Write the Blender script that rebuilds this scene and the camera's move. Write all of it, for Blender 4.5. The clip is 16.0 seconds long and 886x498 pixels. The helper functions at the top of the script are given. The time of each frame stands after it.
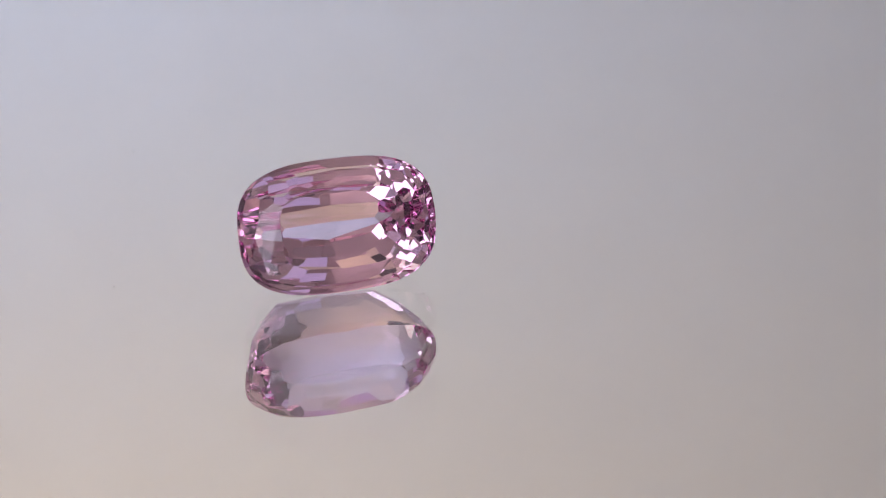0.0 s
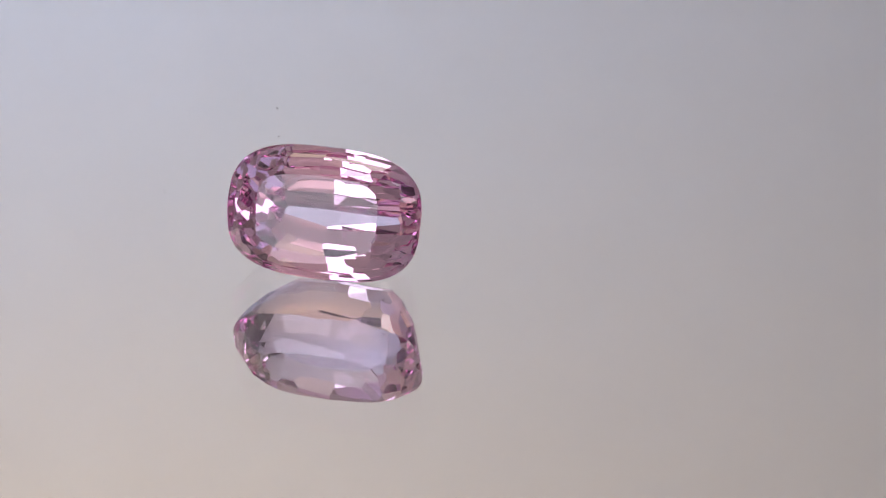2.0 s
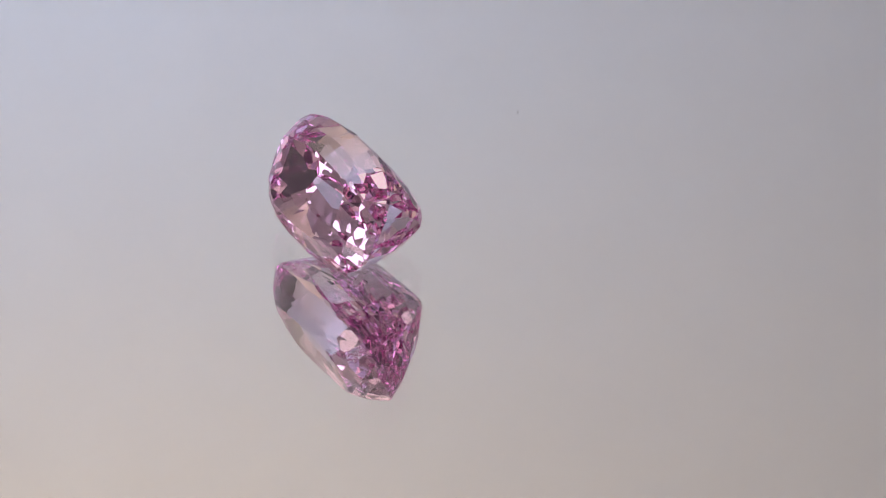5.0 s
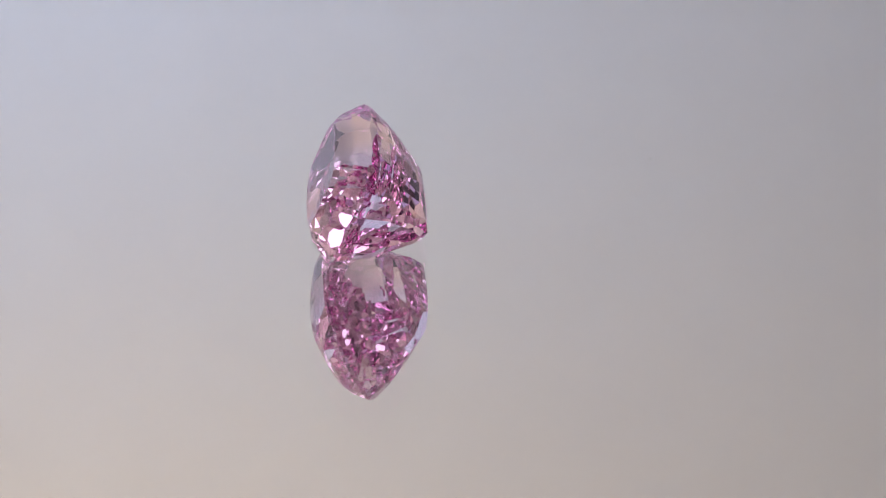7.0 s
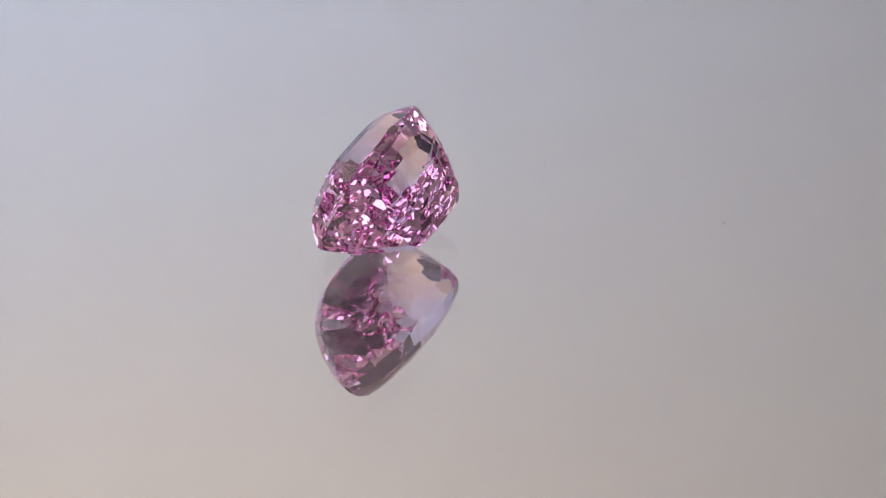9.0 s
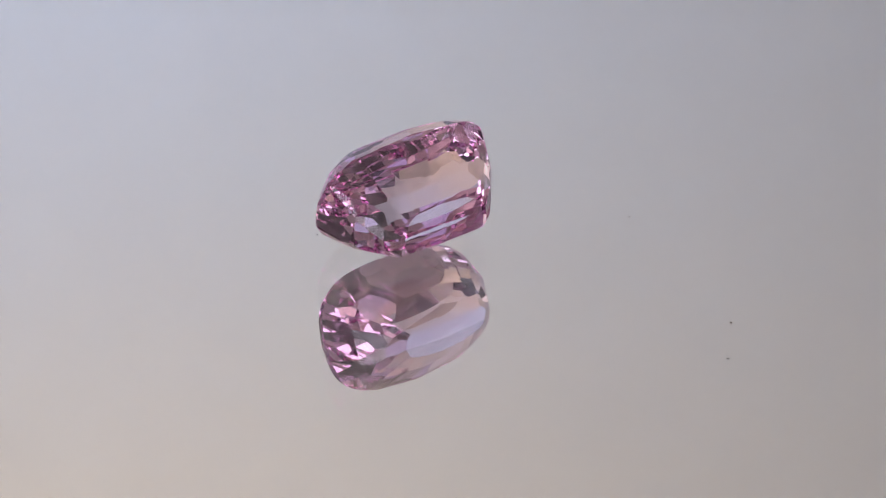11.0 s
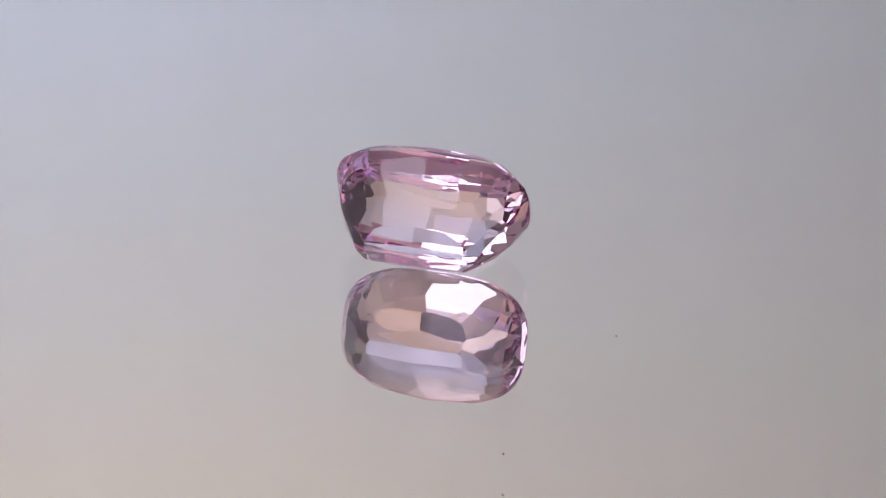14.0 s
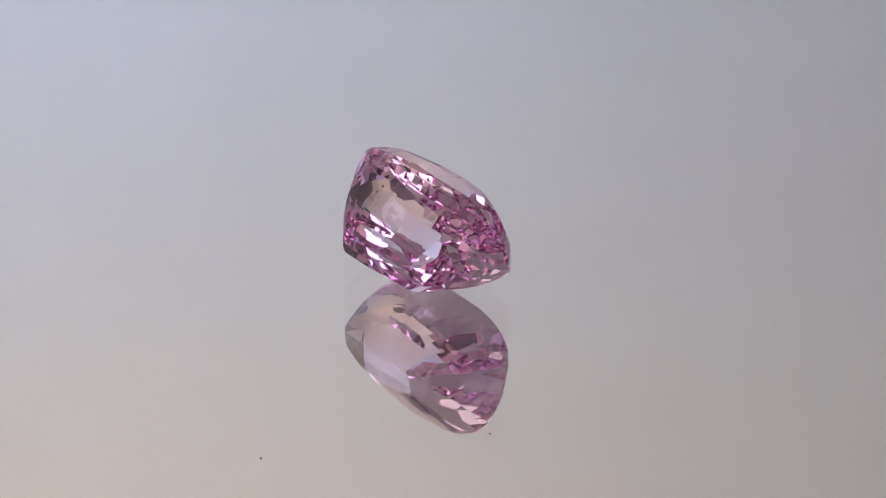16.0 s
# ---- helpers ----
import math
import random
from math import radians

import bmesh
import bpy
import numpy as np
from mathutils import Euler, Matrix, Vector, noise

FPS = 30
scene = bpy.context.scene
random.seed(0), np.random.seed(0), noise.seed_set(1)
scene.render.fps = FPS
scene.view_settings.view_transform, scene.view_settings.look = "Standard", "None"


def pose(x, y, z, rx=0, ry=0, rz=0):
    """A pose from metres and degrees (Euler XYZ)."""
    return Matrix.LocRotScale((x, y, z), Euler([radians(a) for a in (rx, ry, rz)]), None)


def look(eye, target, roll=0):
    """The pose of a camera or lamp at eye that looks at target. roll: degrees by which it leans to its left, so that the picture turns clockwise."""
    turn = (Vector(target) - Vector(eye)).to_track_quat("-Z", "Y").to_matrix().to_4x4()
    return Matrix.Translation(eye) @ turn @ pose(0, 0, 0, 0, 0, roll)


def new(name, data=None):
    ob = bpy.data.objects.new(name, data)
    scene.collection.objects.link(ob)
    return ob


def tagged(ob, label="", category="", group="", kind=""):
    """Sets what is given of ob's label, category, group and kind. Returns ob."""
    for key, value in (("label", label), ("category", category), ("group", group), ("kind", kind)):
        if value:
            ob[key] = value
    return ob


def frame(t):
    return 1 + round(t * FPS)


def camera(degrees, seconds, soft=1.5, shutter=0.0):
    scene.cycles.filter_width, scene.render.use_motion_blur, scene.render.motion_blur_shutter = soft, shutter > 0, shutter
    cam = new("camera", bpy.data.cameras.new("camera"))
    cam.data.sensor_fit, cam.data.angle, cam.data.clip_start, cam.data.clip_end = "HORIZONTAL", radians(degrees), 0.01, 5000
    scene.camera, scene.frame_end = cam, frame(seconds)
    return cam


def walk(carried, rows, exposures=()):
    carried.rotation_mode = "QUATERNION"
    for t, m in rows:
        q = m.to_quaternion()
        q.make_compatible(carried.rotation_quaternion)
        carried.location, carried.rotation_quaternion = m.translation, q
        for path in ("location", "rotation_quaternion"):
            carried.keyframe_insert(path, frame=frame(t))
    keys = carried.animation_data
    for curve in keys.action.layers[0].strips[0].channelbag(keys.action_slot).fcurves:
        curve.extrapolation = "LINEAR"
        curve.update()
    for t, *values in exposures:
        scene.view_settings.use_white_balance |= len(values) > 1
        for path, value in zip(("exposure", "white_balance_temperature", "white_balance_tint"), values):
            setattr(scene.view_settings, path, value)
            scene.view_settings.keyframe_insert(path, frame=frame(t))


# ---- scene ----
# The camera stands still, 12 cm from a gem that turns on a small mirrored turntable.
EYE = (0.0, -0.10405, 0.05979)
cam = camera(21.97, 16.0, soft=1.1)
STILL = look(EYE, (0, 0, 0))
# its automatic exposure and white balance drift a little
walk(cam, [(0.0, STILL), (16.0, STILL)],
     [(0.0, -0.31, 6380, 12), (4.0, -0.31, 6350, 11.5), (9.0, -0.32, 6310, 10.5), (12.5, -0.34, 6260, 10), (16.0, -0.35, 6220, 10)])

# ---- light ----
world = bpy.data.worlds.new("world")
scene.world = world
world.use_nodes = True
world.node_tree.nodes["Background"].inputs["Color"].default_value = (0.5, 0.55, 0.65, 1)
world.node_tree.nodes["Background"].inputs["Strength"].default_value = 0.05
scene.cycles.max_bounces = 32
scene.cycles.glossy_bounces = 32
scene.cycles.transmission_bounces = 32


def area_lamp(name, at, to, size_x, size_y, watts, colour):
    data = bpy.data.lights.new(name, "AREA")
    data.shape, data.size, data.size_y = "RECTANGLE", size_x, size_y
    data.energy, data.color = watts, colour
    ob = new(name, data)
    ob.matrix_basis = look(at, to)
    return ob


# added lights out of view: a warm one thrown up at the tent's top, a cool one low at its back,
# a warm fill at its side, a dim blue fill before it, a warm fill on the room's wall; and a tall bright window before
# it
UPLIGHT, UPLIGHT_TO = (-0.13, 0.14, 0.36), (-0.08, 0.32, 0.60)
area_lamp("warm_uplight", UPLIGHT, UPLIGHT_TO, 0.12, 0.12, 0.67, (1.0, 0.79, 0.54))
area_lamp("cool_floor_light", (-0.18, 0.20, 0.03), (0.02, 0.45, 0.14), 0.18, 0.08, 0.70, (0.585, 0.712, 1.0))
area_lamp("side_fill_light", (-0.295, 0.12, 0.22), (0.0, 0.12, 0.18), 0.24, 0.26, 0.22, (1.0, 0.90, 0.76))
area_lamp("bright_window_light", (-0.27, -0.36, 0.26), (0.0, 0.0, 0.20), 0.21, 0.42, 0.80, (0.86, 0.92, 1.0))
area_lamp("blue_fill_light", (0.34, -0.30, 0.26), (0.0, 0.0, 0.20), 0.18, 0.22, 0.065, (0.56, 0.65, 1.0))
area_lamp("room_wall_fill", (-0.06, -0.27, 0.42), (-0.07, -0.50, 0.34), 0.12, 0.12, 0.90, (1.0, 0.86, 0.78))


# ---- materials ----
def material(name):
    m = bpy.data.materials.new(name)
    m.use_nodes = True
    m.node_tree.nodes.clear()
    return m, m.node_tree.nodes, m.node_tree.links


def surface(name, colour, rough=0.5, metal=0.0, grain=0.0, scale=200.0, bump=0.0):
    m, nodes, links = material(name)
    out = nodes.new("ShaderNodeOutputMaterial")
    b = nodes.new("ShaderNodeBsdfPrincipled")
    links.new(b.outputs[0], out.inputs[0])
    b.inputs["Roughness"].default_value, b.inputs["Metallic"].default_value = rough, metal
    if not grain:
        b.inputs["Base Color"].default_value = (*colour, 1)
        return m
    place = nodes.new("ShaderNodeTexCoord")
    tex = nodes.new("ShaderNodeTexNoise")
    tex.inputs["Scale"].default_value, tex.inputs["Detail"].default_value = scale, 6
    links.new(place.outputs["Object"], tex.inputs["Vector"])
    ramp = nodes.new("ShaderNodeMix")
    ramp.data_type = "RGBA"
    ramp.inputs[6].default_value = (*[c * (1 - grain) for c in colour], 1)
    ramp.inputs[7].default_value = (*[min(1, c * (1 + grain)) for c in colour], 1)
    links.new(tex.outputs[0], ramp.inputs[0])
    links.new(ramp.outputs[2], b.inputs["Base Color"])
    if bump:
        bu = nodes.new("ShaderNodeBump")
        bu.inputs["Strength"].default_value, bu.inputs["Distance"].default_value = bump, 0.0005
        links.new(tex.outputs[0], bu.inputs["Height"])
        links.new(bu.outputs[0], b.inputs["Normal"])
    return m


def clear(name, colour, ior, rough=0.0):
    m, nodes, links = material(name)
    out = nodes.new("ShaderNodeOutputMaterial")
    g = nodes.new("ShaderNodeBsdfGlass")
    g.inputs["Color"].default_value, g.inputs["IOR"].default_value = (*colour, 1), ior
    g.inputs["Roughness"].default_value = rough
    links.new(g.outputs[0], out.inputs[0])
    return m


def gem_stone(name, passing, inner, ior):
    """A tinted stone: light that passes a face keeps more of its colour than light that runs to and fro inside."""
    m, nodes, links = material(name)
    out = nodes.new("ShaderNodeOutputMaterial")
    fresnel, mix = nodes.new("ShaderNodeFresnel"), nodes.new("ShaderNodeMixShader")
    gloss, pass_on = nodes.new("ShaderNodeBsdfGlossy"), nodes.new("ShaderNodeBsdfRefraction")
    fresnel.inputs["IOR"].default_value = pass_on.inputs["IOR"].default_value = ior
    gloss.inputs["Color"].default_value, gloss.inputs["Roughness"].default_value = (*inner, 1), 0.0
    pass_on.inputs["Color"].default_value, pass_on.inputs["Roughness"].default_value = (*passing, 1), 0.0
    for k, node in enumerate((fresnel, pass_on, gloss)):
        links.new(node.outputs[0], mix.inputs[k])
    links.new(mix.outputs[0], out.inputs[0])
    return m


GEM = gem_stone("pink_gem", (0.978, 0.896, 0.957), (0.969, 0.868, 0.942), 1.76)
GLASS = clear("mirror_glass", (0.99, 0.99, 0.99), 1.52)
SILVER = surface("silvering", (0.93, 0.93, 0.93), 0.0, 1.0)
CREAM = surface("cream_fabric", (0.82, 0.745, 0.65), 0.9, 0, 0.03, 60, 0.1)
FABRIC = surface("white_fabric", (0.80, 0.795, 0.79), 0.9, 0, 0.03, 60, 0.1)
ROOM = surface("beige_room_wall", (0.62, 0.57, 0.545), 0.9, 0, 0.06, 12)
DARK = surface("added_dark", (0.09, 0.08, 0.08), 0.9, 0, 0.2, 6)
TABLE = surface("table_top", (0.55, 0.53, 0.50), 0.6, 0, 0.1, 40)
METAL = surface("dark_dish_metal", (0.05, 0.048, 0.05), 0.5, 0, 0.2, 90)
DUST = surface("dust", (0.18, 0.145, 0.13), 0.9, 0, 0.3, 8000)


# ---- meshes ----
def part(name, bm, mat, parent=None, label=""):
    """One mesh object from a bmesh, under a thing."""
    me = bpy.data.meshes.new(name)
    bm.to_mesh(me)
    bm.free()
    me.materials.append(mat)
    ob = new(name, me)
    ob.parent = parent
    return tagged(ob, label)


def box(x0, y0, z0, x1, y1, z1):
    bm = bmesh.new()
    bmesh.ops.create_cube(bm, size=1)
    bmesh.ops.scale(bm, vec=(x1 - x0, y1 - y0, z1 - z0), verts=bm.verts)
    bmesh.ops.translate(bm, vec=((x0 + x1) / 2, (y0 + y1) / 2, (z0 + z1) / 2), verts=bm.verts)
    return bm


# ---- the setting: a small photo tent on a table ----
def setting():
    tagged(part("floor", box(-0.6, -0.8, -0.040, 0.6, 0.5, -0.020), TABLE), "plain pale table top under the turntable", "table top", kind="structure")
    tagged(part("wall_north", box(-0.30, 0.45, -0.02, 0.26, 0.47, 0.60), FABRIC), "white fabric back of the photo tent", "wall", kind="structure")
    tagged(part("wall_west", box(-0.47, -0.10, -0.02, -0.30, 0.47, 0.60), FABRIC), "white fabric side of the photo tent", "wall", kind="structure")
    tagged(part("wall_west_room", box(-0.49, -0.50, -0.02, -0.47, -0.10, 0.60), FABRIC), "white side wall of the room", "wall", kind="structure")
    # a solid dark wall out of view, added to give the gem's facets darkness
    tagged(part("wall_east", box(0.26, -0.10, -0.02, 0.47, 0.47, 0.60), DARK), "unseen dark wall added on the right side of the tent", "wall", kind="structure")
    tagged(part("wall_east_room", box(0.47, -0.50, -0.02, 0.49, -0.10, 0.60), ROOM), "beige side wall of the room", "wall", kind="structure")
    tagged(part("wall_south", box(-0.49, -0.52, -0.02, 0.49, -0.50, 0.60), ROOM), "warm beige room wall behind the camera", "wall", kind="structure")
    tagged(part("ceiling", box(-0.47, -0.10, 0.60, 0.47, 0.47, 0.62), CREAM), "cream fabric top of the photo tent", "ceiling", kind="structure")
    tagged(part("ceiling_room", box(-0.49, -0.52, 0.60, 0.49, -0.10, 0.62), ROOM), "beige ceiling of the room", "ceiling", kind="structure")


# ---- an unseen dark dish round the warm light, added to put dark glints in the gem ----
def turned(bm, profile, seg=40):
    """Adds a body of revolution: (radius, height) from end to end."""
    rings = [[bm.verts.new((p * math.cos(i * math.tau / seg), p * math.sin(i * math.tau / seg), h)) for i in range(seg)] for p, h in profile]
    for lo, up in zip(rings, rings[1:]):
        for i in range(seg):
            j = (i + 1) % seg
            bm.faces.new((lo[i], lo[j], up[j], up[i]))
    return bm


def rod_mesh(r, length):
    bm = bmesh.new()
    bmesh.ops.create_cone(bm, cap_ends=True, segments=12, radius1=r, radius2=r, depth=length)
    bmesh.ops.translate(bm, vec=(0, 0, length / 2), verts=bm.verts)
    return bm


def blocking_dish(at, to, r):
    """An added dark dish that blocks light round the warm light, thrown up at the tent's top, on a rod from there."""
    lamp = new("added_dark_dish")
    lamp.matrix_basis = look(at, to)
    tagged(lamp, "unseen dark metal dish added under the tent top to darken facets", "lamp")
    dish = [(0.0005, 0.034), (0.5 * r, 0.030), (0.85 * r, 0.018), (r, 0.006), (r + 0.003, 0.005), (r + 0.003, 0.009),
            (0.87 * r, 0.021), (0.5 * r, 0.034), (0.0005, 0.038)]
    part("dish", turned(bmesh.new(), dish), METAL, lamp)
    rod = part("rod", rod_mesh(0.0015, 0.26), METAL, lamp)
    d = (Vector(to) - Vector(at)).normalized()
    up = (Vector((0, 0, 1)) - d * d.z).normalized()
    foot = Vector(at) - d * 0.007 + up * (r + 0.002)
    rod.matrix_basis = lamp.matrix_basis.inverted() @ Matrix.Translation(foot) @ Matrix.Diagonal((1, 1, (0.60 - foot.z) / 0.26, 1))
    return lamp


# ---- the turntable ----
CENTRE = Vector((-0.003298, -0.001053, 0.0))
GLASS_T = 0.00238
DISC_R = 0.095


def disc(r, z0, z1, top=True, bottom=True, seg=128):
    bm = bmesh.new()
    up = [bm.verts.new((r * math.cos(i * math.tau / seg), r * math.sin(i * math.tau / seg), z1)) for i in range(seg)]
    lo = [bm.verts.new((v.co.x, v.co.y, z0)) for v in up]
    for i in range(seg):
        j = (i + 1) % seg
        bm.faces.new((lo[i], lo[j], up[j], up[i]))
    if top:
        bm.faces.new(up)
    if bottom:
        bm.faces.new(lo[::-1])
    return bm


def turntable():
    t = new("mirror_turntable")
    t.matrix_basis = Matrix.Translation(CENTRE)
    tagged(t, "round mirror-topped display turntable turning under a pink gem", "turntable")
    part("glass", disc(DISC_R, -GLASS_T, 0.0, bottom=False), GLASS, t, "clear polished glass plate")
    part("mirror", disc(DISC_R, -GLASS_T - 0.0006, -GLASS_T), SILVER, t, "silvered mirror backing")
    part("base", disc(DISC_R - 0.004, -0.020, -GLASS_T - 0.0006), DARK, t, "dark plastic turntable base")
    return t


# ---- the gem ----
# rings of the cut, from the table down to the keel: half length, half width, squareness, height
A, B = 0.00510, 0.00340
RINGS = [
    (0.62 * A, 0.58 * B, 3.8, 0.00148),
    (0.75 * A, 0.72 * B, 3.3, 0.00118),
    (0.86 * A, 0.84 * B, 2.9, 0.00085),
    (1.00 * A, 1.00 * B, 2.9, 0.000065),
    (1.00 * A, 1.00 * B, 2.9, -0.000065),
    (0.975 * A, 0.965 * B, 2.9, -0.00042),
    (0.91 * A, 0.835 * B, 3.0, -0.00130),
    (0.81 * A, 0.66 * B, 2.9, -0.00238),
    (0.69 * A, 0.48 * B, 2.7, -0.00335),
    (0.57 * A, 0.23 * B, 2.6, -0.00411),
    (0.46 * A, 0.004 * B, 3.0, -0.00449),
]
GIRDLE = 3
# which rings a row of facets spans, and the bearings of its facets in one quarter
LONG = (68, 79, 86.3)
ROWS = [
    (0, 1, (0, 24, 52, *LONG)),
    (1, 2, (38, 60, *LONG)),
    (2, 3, (9, 30, 52, *LONG)),
    (3, 4, (0, 5, 10, 17, 25, 33, 41, 50, 58, 66, 73, 79, 84, 87.5, 90)),
    (4, 5, (0, 13, 30, 50, 66, 77, 85.5)),
    (5, 6, (0, 24, 53, *LONG)),
    (6, 7, (38, *LONG)),
    (7, 8, (0, 24, 54, *LONG)),
    (8, 9, (32, 86)),
    (9, 10, (0, 87)),
]
GEM_TILT = (23.4, 18.66, -0.60)
GEM_AT = (-0.00186, -0.00229)


def outline(a, b, n, psi):
    """How far a cushion outline of half sizes a, b reaches in the direction psi."""
    q = n / (n - 1)
    return ((a * abs(math.cos(psi))) ** q + (b * abs(math.sin(psi))) ** q) ** (1 / q)


def gem_mesh():
    """A convex stone, cut plane by plane: table, three crown rows, girdle and six pavilion rows."""
    luck = random.Random(7)
    bm = bmesh.new()
    bmesh.ops.create_cube(bm, size=0.05)

    def cut(no, d):
        no = Vector(no).normalized()
        geom = bm.verts[:] + bm.edges[:] + bm.faces[:]
        r = bmesh.ops.bisect_plane(bm, geom=geom, dist=1e-9, plane_co=no * d, plane_no=no, clear_outer=True)
        edges = [e for e in r["geom_cut"] if isinstance(e, bmesh.types.BMEdge)]
        if len(edges) > 2:
            bmesh.ops.edgeloop_fill(bm, edges=edges)

    cut((0, 0, 1), RINGS[0][3])
    for (r0, r1, spread) in ROWS:
        (a0, b0, n0, z0), (a1, b1, n1, z1) = RINGS[r0], RINGS[r1]
        for deg in spread:
            for psi in sorted({round(s % 360, 3) for s in (deg, 180 - deg, 180 + deg, 360 - deg)}):
                # an old cut: no two facets lie quite alike
                p = radians(psi + (luck.uniform(-0.5, 0.5) if r0 != GIRDLE else 0))
                h0, h1 = outline(a0, b0, n0, p), outline(a1, b1, n1, p)
                # the plane that touches both rings in this direction
                no = Vector((math.cos(p) * (z0 - z1), math.sin(p) * (z0 - z1), h1 - h0))
                at = Vector((math.cos(p) * h0, math.sin(p) * h0, z0))
                no.normalize()
                if r0 != GIRDLE:
                    no = (no + Vector((luck.uniform(-1, 1), luck.uniform(-1, 1), luck.uniform(-1, 1))) * 0.017).normalized()
                cut(no, no.dot(at))
    bmesh.ops.remove_doubles(bm, verts=bm.verts, dist=2e-7)
    bmesh.ops.recalc_face_normals(bm, faces=bm.faces)
    return bm


def gem_pose():
    """The stone at rest on a pavilion facet, its table leaning up; and its lowest point on the glass."""
    al, phi, rho = (radians(v) for v in GEM_TILT)
    n = Vector((0, -math.cos(al), math.sin(al)))
    v = Vector((0, math.sin(al), math.cos(al)))
    u = Vector((1, 0, 0))
    u, v = u * math.cos(rho) + v * math.sin(rho), -u * math.sin(rho) + v * math.cos(rho)
    m = Matrix((u, v, n)).transposed().to_4x4()
    return Matrix.Rotation(phi, 4, "Z") @ m


def gemstone():
    g = new("gemstone")
    tagged(g, "pink cushion-cut faceted gemstone resting tilted on a mirror", "gemstone")
    bm = gem_mesh()
    m = gem_pose()
    low = min((m @ v.co).z for v in bm.verts)
    g.matrix_basis = Matrix.Translation((CENTRE.x + GEM_AT[0], CENTRE.y + GEM_AT[1], 0.00002 - low)) @ m
    groups = {"table": [], "crown": [], "girdle": [], "pavilion": []}
    for f in bm.faces:
        if f.normal.z > 0.9999:
            k = "table"
        elif abs(f.normal.z) < 0.01:
            k = "girdle"
        else:
            k = "crown" if f.normal.z > 0 else "pavilion"
        groups[k].append([v.co.copy() for v in f.verts])
    bm.free()
    for name, faces in groups.items():
        if not faces:
            continue
        out, seen = bmesh.new(), {}
        for face in faces:
            vs = []
            for co in face:
                k = tuple(round(c * 1e8) for c in co)
                if k not in seen:
                    seen[k] = out.verts.new(co)
                vs.append(seen[k])
            out.faces.new(vs)
        part(name, out, GEM, g)
    return g


# ---- dust ----
def speck(r, deg, size):
    bm = bmesh.new()
    bmesh.ops.create_icosphere(bm, subdivisions=1, radius=size)
    for v in bm.verts:
        v.co *= random.uniform(0.7, 1.3)
        v.co.x *= 1.3
        v.co.z *= 0.6
    low = min(v.co.z for v in bm.verts)
    bmesh.ops.translate(bm, vec=(0, 0, -low), verts=bm.verts)
    ob = part("dust_speck", bm, DUST)
    a = radians(deg)
    ob.matrix_basis = Matrix.Translation((CENTRE.x + r * math.cos(a), CENTRE.y + r * math.sin(a), 0.000005))
    return tagged(ob, "tiny dark brown dust speck on the mirror glass", "dust speck", "dust on the mirror")


# dust: distance from the axis in mm, bearing at rest, size in mm
SPECKS = [
    (18.75, 142.20, 0.062), (14.08, 180.70, 0.050), (4.22, -54.50, 0.048), (6.90, -37.20, 0.030),
    (14.45, -0.60, 0.026), (13.30, -40.50, 0.024), (15.03, 134.50, 0.026), (8.80, 53.00, 0.022),
    (16.65, 7.30, 0.020), (11.60, 63.60, 0.024), (14.86, 121.90, 0.022), (10.00, 88.90, 0.026),
    (16.85, 175.90, 0.026), (17.16, -3.90, 0.024), (13.92, -165.00, 0.026), (22.57, -71.80, 0.024),
]

# the turn of the table, in seconds and degrees clockwise
TURN = [(0, 2.6), (1.5, 24.7), (3.5, 54.1), (7, 105.5), (9, 130.6), (11.5, 170.3), (12.5, 187.5), (14.5, 222.0), (16, 247.5)]
# the table runs a little out of true under the gem: seconds and metres
RUNOUT = [(0, -9e-5), (1.5, -4.5e-5), (3.5, 9e-5), (6.5, 0), (9, -6e-5), (11.5, 0), (13, -3e-5), (14.5, 0), (16, 9e-5)]


def glide(keys, t):
    """A smooth curve through the keys (seconds, value)."""
    i = max(0, min(len(keys) - 2, sum(x <= t for x, _ in keys) - 1))

    def slope(j):
        a, c = max(0, j - 1), min(len(keys) - 1, j + 1)
        return (keys[c][1] - keys[a][1]) / (keys[c][0] - keys[a][0])

    (x0, y0), (x1, y1) = keys[i], keys[i + 1]
    h = x1 - x0
    s = (t - x0) / h
    return (y0 * (2 * s**3 - 3 * s**2 + 1) + y1 * (3 * s**2 - 2 * s**3)
            + h * slope(i) * (s**3 - 2 * s**2 + s) + h * slope(i + 1) * (s**3 - s**2))


setting()
blocking_dish(UPLIGHT, UPLIGHT_TO, 0.088)
TURNERS = [turntable(), gemstone()] + [speck(r / 1000, deg, s / 1000) for r, deg, s in SPECKS]


def motions():
    for ob in TURNERS:
        rest = ob.matrix_basis.copy()
        rows = []
        for k in range(65):
            t = k * 0.25
            spin = Matrix.Translation(CENTRE) @ Matrix.Rotation(-radians(glide(TURN, t)), 4, "Z") @ Matrix.Translation(-CENTRE)
            if ob.name == "gemstone":
                spin = Matrix.Translation((glide(RUNOUT, t), 0, 0)) @ spin
            rows.append((t, spin @ rest))
        walk(ob, rows)


motions()
